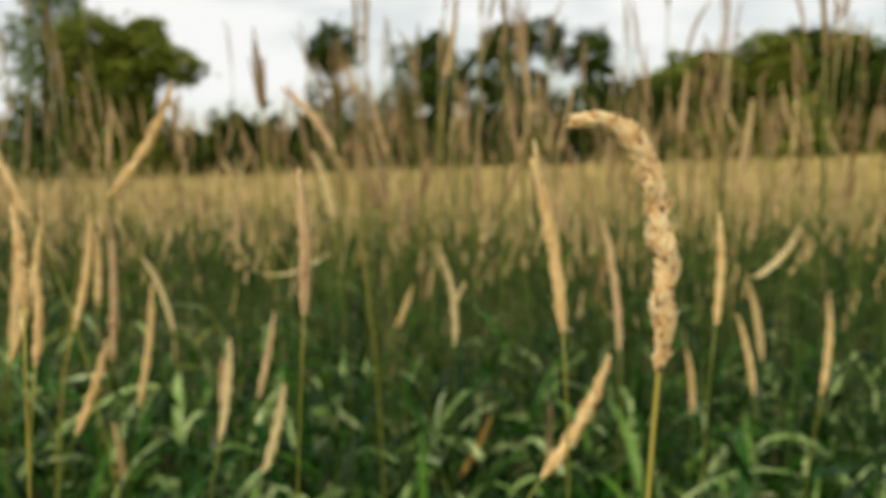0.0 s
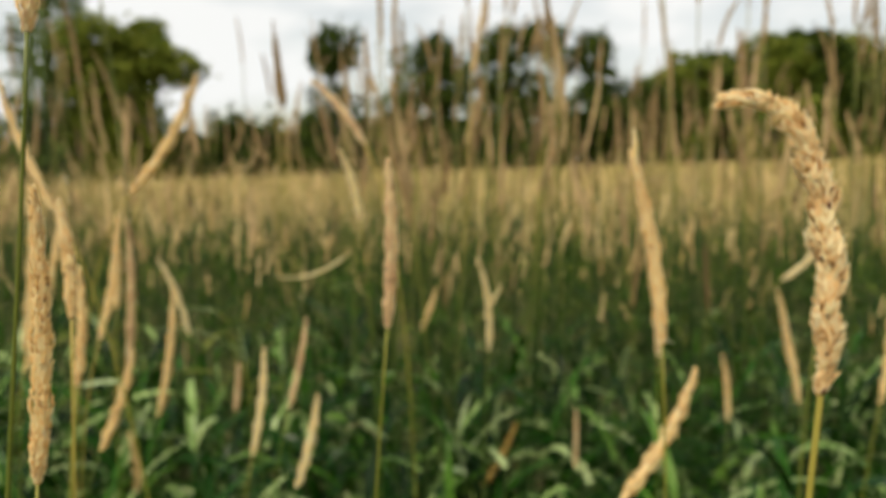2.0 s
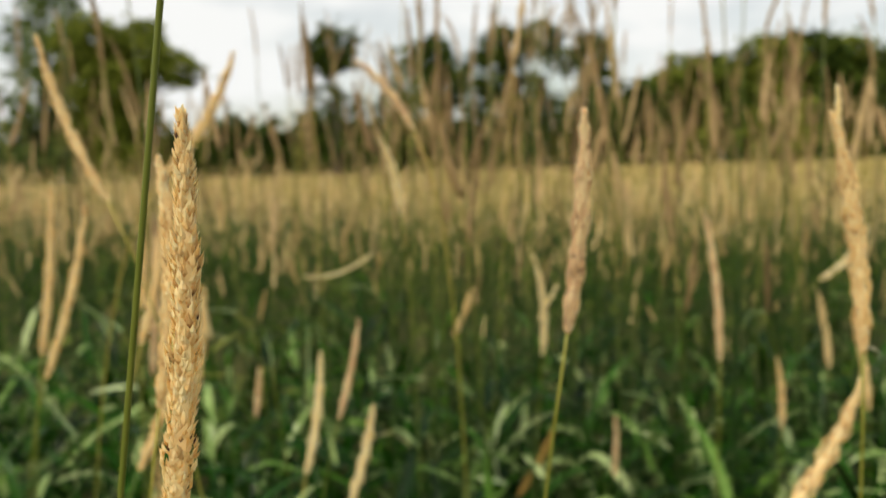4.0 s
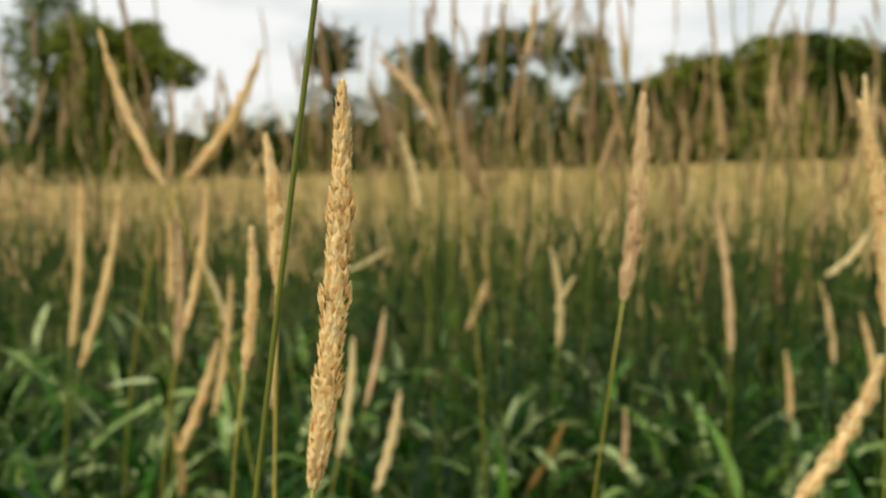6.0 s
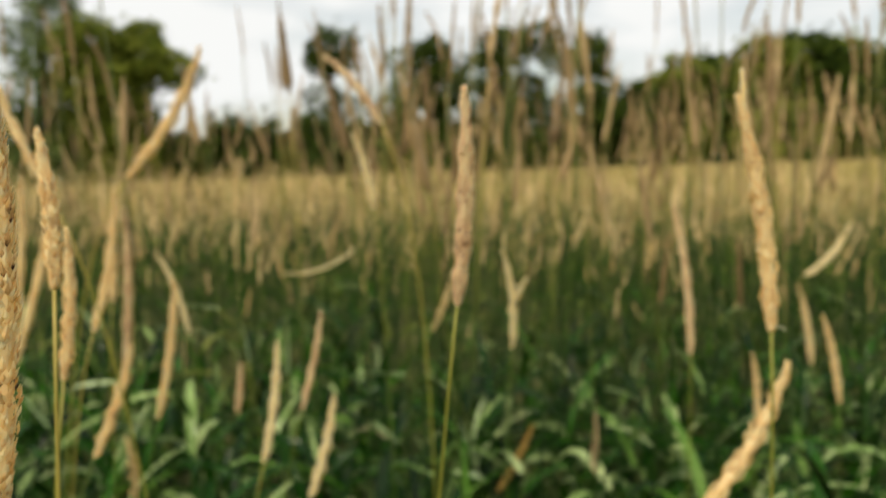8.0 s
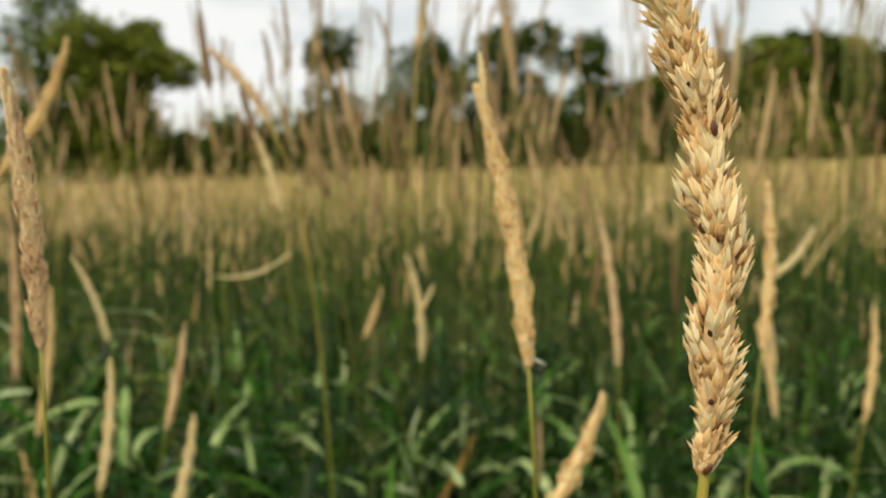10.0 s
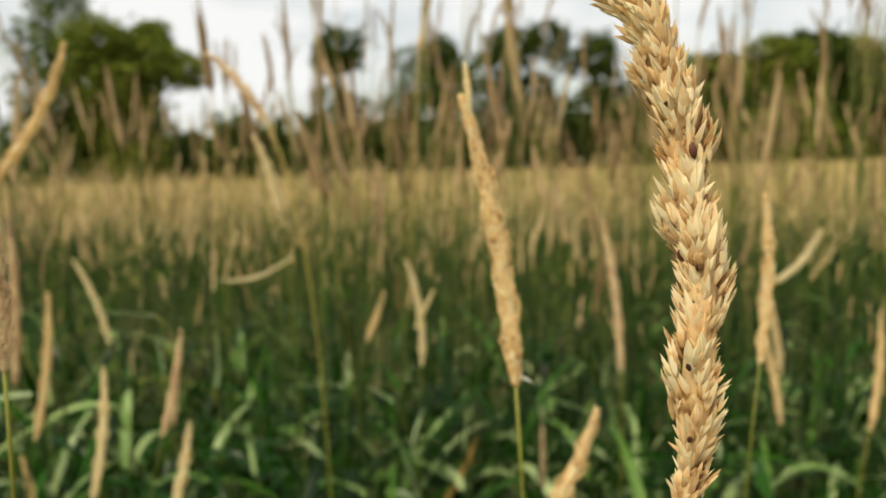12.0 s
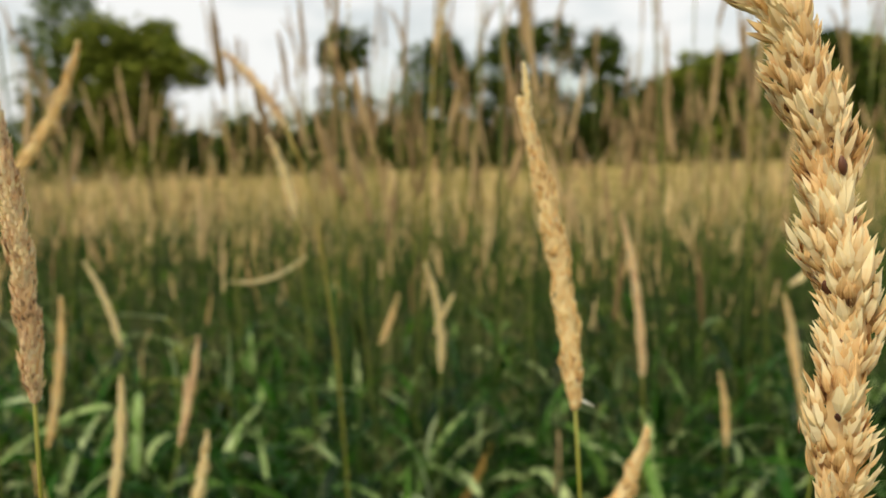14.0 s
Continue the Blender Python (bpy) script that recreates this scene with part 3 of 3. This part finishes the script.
hedge(-44, -21, D + 1.5, 4.6, "dark", "dark green hedge under the trees", 31)
hedge(-34, -12, D + 28, 6.2, "dark", "distant low hedge seen through the gap", 32, 2.6, 0.46)
hedge(-12, 4, D + 26, 5.6, "dark", "distant low hedge behind the slender tree", 33, 2.6, 0.46)
hedge(-11, 14, D + 3, 4.4, "dark", "dark undergrowth between the tree trunks", 34)
hedge(13, 42, D + 2, 5.2, "dark", "dense dark hedge at the meadow's edge", 35)

# ---- seeding stalks close to the camera ----
great_stalk((0.213, 0.392, 1.088), 0.0152)
split_stalk((0.189, 0.539, 1.074), (0.166, 0.536, 1.191), 0.0105, 0.03, 0.55)
stalk((-0.080, 0.327, 1.077), (-0.070, 0.316, 1.176), 0.0080, 0.02, 0.60)
stalk((0.028, 0.454, 1.103), (0.030, 0.439, 1.185), 0.0079, 0.02, 0.75)
reed((-0.089, 0.342, 1.141), (-0.078, 0.329, 1.196), 0.0016, 0.00, 0.50)
bent_leaf((-0.074, 1.618, 0.616), (-0.161, 1.606, 0.671), 0.0180, 0.05, 0.05)
forked_stalk((0.126, 1.239, 0.898), (0.107, 1.206, 1.045), 0.0157, 0.05, 0.40)
stalk((0.189, 0.633, 0.931), (0.241, 0.630, 1.034), 0.0170, 0.05, 0.50)
stalk((-0.078, 1.314, 1.095), (-0.107, 1.297, 1.206), 0.0188, 0.04, 0.38)
stalk((-0.054, 1.156, 1.212), (-0.126, 1.157, 1.298), 0.0193, 0.06, 0.80)
stalk((-0.147, 0.868, 0.876), (-0.131, 0.864, 0.995), 0.0138, 0.03, 0.35)
stalk((-0.118, 0.956, 0.802), (-0.091, 0.954, 0.915), 0.0174, 0.03, 0.30)
stalk((-0.166, 1.851, 0.978), (-0.330, 1.842, 0.926), 0.0113, -0.12, 0.40)
stalk((0.007, 1.638, 0.838), (0.042, 1.633, 0.934), 0.0194, 0.03, 0.60)
stalk((0.355, 1.758, 0.499), (0.353, 1.752, 0.639), 0.0190, 0.02, 0.70)
stalk((0.147, 1.745, 0.462), (0.219, 1.731, 0.617), 0.0258, 0.03, 0.95)
stalk((1.007, 2.213, 0.862), (1.121, 2.203, 1.009), 0.0294, 0.10, 0.30)
stalk((1.010, 2.150, 0.637), (0.963, 2.148, 0.852), 0.0314, 0.03, 0.50)
stalk((0.323, 0.621, 1.062), (0.322, 0.621, 1.150), 0.0106, 0.03, 0.50)
stalk((0.415, 1.334, 0.866), (0.374, 1.316, 1.102), 0.0206, 0.03, 0.65)
stalk((0.624, 1.566, 0.675), (0.603, 1.555, 0.813), 0.0186, 0.03, 0.50)
stalk((0.653, 1.100, 0.858), (0.652, 1.091, 0.995), 0.0157, 0.03, 0.55)
stalk((0.652, 1.333, 0.786), (0.615, 1.327, 0.929), 0.0175, 0.03, 0.55)
stalk((-0.105, 0.407, 1.117), (-0.108, 0.407, 1.168), 0.0067, 0.03, 0.50)
stalk((-0.132, 0.464, 1.070), (-0.127, 0.462, 1.132), 0.0062, 0.03, 0.55)
stalk((-0.282, 0.812, 0.903), (-0.245, 0.812, 1.005), 0.0148, 0.03, 0.50)
stalk((-0.265, 0.783, 1.021), (-0.243, 0.783, 1.139), 0.0124, 0.04, 0.50)
stalk((-0.456, 1.598, 0.842), (-0.508, 1.583, 0.999), 0.0177, 0.05, 0.40)
stalk((-0.366, 1.118, 1.145), (-0.266, 1.101, 1.301), 0.0226, 0.06, 0.50)
stalk((-0.463, 1.328, 0.630), (-0.465, 1.313, 0.741), 0.0182, 0.05, 0.45)
stalk((-0.442, 1.268, 0.863), (-0.424, 1.246, 1.100), 0.0214, 0.02, 0.70)
stalk((-0.542, 1.155, 0.920), (-0.515, 1.146, 1.143), 0.0192, 0.02, 0.50)
stalk((-0.462, 1.009, 0.929), (-0.408, 1.009, 1.127), 0.0166, 0.03, 0.55)
stalk((-0.403, 1.142, 0.982), (-0.400, 1.142, 1.088), 0.0162, 0.02, 0.45)
stalk((-0.355, 1.156, 0.823), (-0.324, 1.146, 1.012), 0.0178, 0.03, 0.60)
stalk((-0.132, 0.991, 0.888), (-0.109, 0.991, 1.000), 0.0124, 0.02, 0.65)
stalk((-0.228, 0.646, 1.145), (-0.264, 0.642, 1.244), 0.0103, -0.04, 0.50)
stalk((-0.428, 1.817, 0.613), (-0.417, 1.816, 0.728), 0.0221, 0.02, 0.85)
bent_leaf((-0.291, 1.683, 0.736), (-0.302, 1.686, 0.852), 0.0222, 0.00, 0.50)
bent_leaf((-0.054, 1.814, 0.700), (-0.173, 1.814, 0.687), 0.0217, 0.00, 0.50)
bent_leaf((0.049, 1.787, 0.672), (-0.032, 1.788, 0.709), 0.0214, 0.00, 0.50)
bent_leaf((0.092, 1.667, 0.605), (0.121, 1.668, 0.693), 0.0221, 0.00, 0.50)
bent_leaf((0.100, 1.661, 0.528), (0.037, 1.663, 0.663), 0.0221, 0.00, 0.50)
bent_leaf((0.051, 1.544, 0.587), (0.103, 1.544, 0.569), 0.0223, 0.00, 0.50)
bent_leaf((-0.610, 1.572, 0.858), (-0.694, 1.572, 0.906), 0.0143, 0.00, 0.50)
bent_leaf((-0.723, 1.669, 0.712), (-0.617, 1.669, 0.718), 0.0176, 0.00, 0.50)
bent_leaf((0.460, 1.787, 0.649), (0.376, 1.787, 0.671), 0.0214, 0.00, 0.50)
bent_leaf((0.684, 1.669, 0.600), (0.666, 1.671, 0.668), 0.0264, 0.00, 0.50)
bent_leaf((0.733, 1.921, 0.829), (0.658, 1.921, 0.807), 0.0178, 0.00, 0.50)
bent_leaf((-0.108, 1.552, 0.682), (-0.061, 1.552, 0.637), 0.0162, 0.00, 0.50)
bent_leaf((-0.492, 1.913, 0.831), (-0.620, 1.913, 0.824), 0.0152, 0.00, 0.50)
bent_leaf((0.509, 1.548, 0.592), (0.443, 1.548, 0.575), 0.0204, 0.00, 0.50)
bent_leaf((0.633, 1.365, 0.552), (0.591, 1.366, 0.617), 0.0163, 0.00, 0.10)
bent_leaf((0.714, 1.369, 0.585), (0.648, 1.369, 0.576), 0.0143, 0.00, 0.10)
bent_leaf((-0.564, 1.280, 0.763), (-0.678, 1.281, 0.862), 0.0102, 0.00, 0.50)
bent_leaf((-0.313, 1.471, 0.821), (-0.331, 1.471, 0.886), 0.0163, 0.00, 0.50)
bent_leaf((-0.161, 1.318, 0.614), (-0.259, 1.318, 0.625), 0.0189, 0.00, 0.50)

# ---- leafy shoots and stalks further in ----
def shoot_blades(rng, height):
    """The leaves of one shoot, from low on the stem to its top."""
    n = rng.randint(5, 7)
    az = rng.uniform(0, 6.28)
    for k in range(n):
        z = height * (0.25 + 0.75 * (k + 0.5) / n)
        yield blade_geo((0, 0, z), az + k * 2.5 + rng.uniform(-0.6, 0.6), rng.uniform(0.11, 0.26), rng.uniform(0.010, 0.022),
                        rng.uniform(0.3, 1.3), rng.uniform(0.6, 2.6), rng, 7, rng.uniform(-1.4, 1.4))


def shoot(rng):
    thing = new("leafy_shoot")
    h = rng.uniform(0.34, 0.56)
    line = [Vector((0.012 * math.sin(i), 0.01 * math.cos(i * 1.7), -0.02 + (h + 0.02) * i / 5)) for i in range(6)]
    part("stem", tube(line, [0.0022 - 0.0008 * i / 5 for i in range(6)], 5), STEM_MAT, thing, smooth=True)
    for g in shoot_blades(rng, h):
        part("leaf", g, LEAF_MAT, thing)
    return tagged(thing, "green grass shoot with long arching leaves", "grass", "green shoots in the undergrowth")


def spin(x, y, rng, scale):
    return Matrix.Translation((x, y, lift(x, y))) @ Matrix.Rotation(rng.uniform(0, 6.28), 4, 'Z') @ Matrix.Rotation(rng.uniform(-0.10, 0.10), 4, 'X') @ Matrix.Diagonal((scale, scale, scale, 1))


def fan(rng, y0, y1, power=1.0, spread=0.64, margin=0.3):
    """A random spot of the plan, in the wedge of meadow ahead."""
    while True:
        y = y0 + (y1 - y0) * rng.random() ** power
        x = rng.uniform(-1, 1) * (spread * y1 + margin)
        if abs(x) < spread * y + margin:
            return x, y


def tall_spot(rng, y0, y1):
    """Where tall stalks stand: thinner on the side of the gap in the trees."""
    while True:
        x, y = fan(rng, y0, y1)
        if x > -0.12 * y or rng.random() < 0.42:
            return x, y


def turned(ob, m):
    """A copy of a thing at m, with m's scale."""
    c = copy_thing(ob, Matrix.LocRotScale(m.to_translation(), m.to_quaternion(), None))
    c.scale = m.to_scale()
    return c


grow = random.Random(77)
shoots = []
for k in range(10):
    s = shoot(grow)
    x, y = fan(grow, 1.0, 2.6)
    s.location = (x, y, lift(x, y))
    shoots.append(s)
for k in range(250):
    x, y = fan(grow, 0.82, 2.6)
    turned(shoots[k % 10], spin(x, y, grow, grow.uniform(1.0, 1.28)))


def mid_stalk(rng):
    """A seeding stalk of the meadow, upright, nodding a little at the top."""
    thing = new("grass_stalk")
    h = rng.uniform(1.0, 1.1)
    nod = rng.uniform(-0.08, 0.09)
    head = rng.uniform(0.065, 0.12)
    way = Vector((nod * 1.4, rng.uniform(-0.06, 0.06), 1)).normalized()
    base = Vector((nod * 0.5, 0, h - head))
    line = bezier4(Vector((0, 0, -0.02)), Vector((0, 0, h * 0.4)), base - way * h * 0.25, base, 10)
    part("stem", tube(line, [0.0015 - 0.0006 * i / 10 for i in range(11)], 5), MID_STEM_MAT, thing, smooth=True)
    axis = bezier(base, base + way * head * 0.55, base + way * head + Vector((nod * 0.35, 0, -abs(nod) * 0.1)), 10)
    kind = rng.choice(("straw", "brown", "brown"))
    part("seed_head", head_geo(axis, rng.uniform(0.0048, 0.0082), 210, 0.0046, rng), DULL_MAT, thing)
    for k in range(2):
        part("leaf", blade_geo(line[rng.randint(1, 3)], rng.uniform(0, 6.28), rng.uniform(0.15, 0.26), 0.014, rng.uniform(0.7, 1.2), rng.uniform(1, 2.4), rng), LEAF_MAT, thing)
    return tagged(thing, LABELS[kind], "grass", "seeding grass stalks")


mids = []
for k in range(12):
    s = mid_stalk(grow)
    x, y = fan(grow, 1.4, 3.5)
    s.location = (x, y, lift(x, y))
    mids.append(s)
for k in range(235):
    tall = k % 4 < 3
    x, y = tall_spot(grow, 1.15, 3.4) if tall else fan(grow, 1.4, 4.6)
    turned(mids[k % 12], spin(x, y, grow, grow.uniform(1.22, 1.62) if tall else max(0.75, grow.gauss(1.0, 0.10))))

# ---- the mass of the undergrowth and of the meadow ----
near_mass, far_mass = ([], []), ([], [])
for k in range(2700):
    x, y = fan(grow, 1.0, 9.5) if k > 420 else fan(grow, 0.95, 2.8)
    h = grow.uniform(0.30, 0.55)
    m = spin(x, y, grow, grow.uniform(0.85, 1.15))
    # further out the leaves are ripening
    v, f = far_mass if y > grow.uniform(2.2, 4.2) else near_mass
    for gv2, gf2 in shoot_blades(grow, h):
        o = len(v)
        v.extend([m @ p for p in gv2])
        f.extend([tuple(i + o for i in q) for q in gf2])
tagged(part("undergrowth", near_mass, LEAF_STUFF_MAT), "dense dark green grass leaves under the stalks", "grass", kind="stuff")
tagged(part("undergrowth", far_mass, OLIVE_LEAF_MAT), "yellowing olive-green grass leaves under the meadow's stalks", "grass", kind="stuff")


def plain_stalk(rng, fine):
    """A far stalk: stem, seed head and one leaf, in few faces."""
    h = 1.0
    head = rng.uniform(0.09, 0.14)
    lean = Vector((rng.uniform(-0.09, 0.09), rng.uniform(-0.09, 0.09), 0))
    base = Vector((lean.x * 0.6, lean.y * 0.6, h - head))
    tipv = Vector((lean.x, lean.y, h))
    stem = tube([Vector((0, 0, 0)), Vector((lean.x * 0.2, lean.y * 0.2, h * 0.5)), base], [0.0017, 0.0014, 0.0010], 3)
    axis = bezier(base, base.lerp(tipv, 0.5) + lean * 0.05, tipv, 8 if fine else 3)
    n = len(axis) - 1
    w = rng.uniform(0.0026, 0.0048)
    radii = [max(0.0008, w * profile(i / n) * rng.uniform(0.6, 1.35)) for i in range(n + 1)]
    radii[0] *= 0.35
    return stem, tube(axis, radii, 6 if fine else 4)


def meadow(name, count, y0, y1, power, fine, mean, dev, mat_head, mat_stem, label, spread=0.64):
    hv, hf, sv, sf = [], [], [], []
    kinds = [plain_stalk(grow, fine) for _ in range(24)]
    for k in range(count):
        x, y = tall_spot(grow, y0, y1) if mean > 1.2 else fan(grow, y0, y1, power, spread)
        m = spin(x, y, grow, max(0.55, min(1.5, grow.gauss(mean, dev))))
        (a, b), (c, d) = kinds[k % 24]
        o = len(sv)
        sv.extend([m @ p for p in a])
        sf.extend([tuple(i + o for i in q) for q in b])
        o = len(hv)
        hv.extend([m @ p for p in c])
        hf.extend([tuple(i + o for i in q) for q in d])
    thing = new(name)
    part("seed_heads", (hv, hf), mat_head, thing)
    part("stems", (sv, sf), mat_stem, thing)
    for ob in thing.children:
        tagged(ob, kind="stuff")
    tagged(thing, label, "grass", kind="stuff")


STEM_STUFF_MAT = surface("stem_mass", [(0.0, (0.010, 0.034, 0.003)), (0.35, (0.10, 0.13, 0.02)), (0.7, (0.27, 0.24, 0.05)), (1.0, (0.46, 0.34, 0.10))], 0.5, 0.15, grain=60, grain_amount=0.1, patch=0.6, patch_amount=0.2, rise=1.6, start=0.88)
meadow("meadow_grass", 3300, 2.4, 9.0, 0.85, True, 0.92, 0.14, RIPE_MAT, STEM_STUFF_MAT, "golden seed heads on greenish stalks in the meadow")
meadow("low_meadow_grass", 150, 2.0, 4.8, 0.8, True, 0.88, 0.10, RIPE_MAT, STEM_STUFF_MAT, "lower golden seed heads among the green leaves")
meadow("tall_meadow_grass", 420, 1.3, 4.2, 0.8, True, 1.30, 0.15, DULL_MAT, STEM_STUFF_MAT, "tall brownish seed heads standing over the meadow")
meadow("meadow_grass", 3200, 9.0, 22.0, 0.8, False, 1.02, 0.10, FIELD_MAT, FIELD_MAT, "tan seeding grass further out in the meadow")

# broad dry grass out to the trees
v, f = [], []
for k in range(17000):
    x, y = fan(grow, 6.0, 62.0, 0.75, 0.68, 1.0)
    h = grow.uniform(0.55, 1.05)
    a = grow.uniform(0, 6.28)
    m = Matrix.Translation((x, y, lift(x, y))) @ Matrix.Rotation(a, 4, 'Z')
    w = 0.006 + 0.0007 * y
    o = len(v)
    b = grow.uniform(-0.2, 0.2)
    v.extend([m @ Vector(p) for p in ((-w, 0, 0), (w, 0, 0), (b * 0.4 - w, w, h * 0.55), (b * 0.4 + w, w, h * 0.55), (b - w * 0.5, 0, h * 0.9), (b, 0.3 * w, h))])
    f.extend([(o, o + 1, o + 3, o + 2), (o + 2, o + 3, o + 4), (o + 4, o + 3, o + 5)])
tagged(part("dry_meadow", (v, f), FIELD_MAT), "dry straw-coloured meadow grass reaching to the trees", "grass", kind="stuff")

# the meadow goes on around and behind
around = random.Random(21)
v, f = [], []
for k in range(6100):
    r, w = 0.75 + 6.5 * around.random() ** 0.7, around.uniform(0, 6.28)
    x, y = r * math.cos(w), r * math.sin(w)
    if math.hypot(x, y) < 0.8 or (y > 0.6 and abs(x) < 0.66 * y + 0.35):
        continue
    m = spin(x, y, around, around.uniform(0.85, 1.15))
    for gv2, gf2 in list(shoot_blades(around, around.uniform(0.3, 0.55)))[1:5]:
        o = len(v)
        v.extend([m @ p for p in gv2])
        f.extend([tuple(i + o for i in q) for q in gf2])
tagged(part("undergrowth", (v, f), LEAF_STUFF_MAT), "green grass leaves around the standing place", "grass", kind="stuff")
v, f = [], []
for k in range(22000):
    x, y = around.uniform(-75, 75), around.uniform(-55, 56)
    if math.hypot(x, y) < 5 or (y > 3 and abs(x) < 0.68 * y + 1.0):
        continue
    h = around.uniform(0.55, 1.05)
    w = 0.03
    b = around.uniform(-0.2, 0.2)
    m = Matrix.Translation((x, y, lift(x, y))) @ Matrix.Rotation(around.uniform(0, 6.28), 4, 'Z')
    o = len(v)
    v.extend([m @ Vector(p) for p in ((-w, 0, 0), (w, 0, 0), (b * 0.4 - w, w, h * 0.55), (b * 0.4 + w, w, h * 0.55), (b - w * 0.5, 0, h * 0.9), (b, 0.3 * w, h))])
    f.extend([(o, o + 1, o + 3, o + 2), (o + 2, o + 3, o + 4), (o + 4, o + 3, o + 5)])
tagged(part("dry_meadow", (v, f), FIELD_MAT), "dry straw-coloured meadow grass on all sides", "grass", kind="stuff")
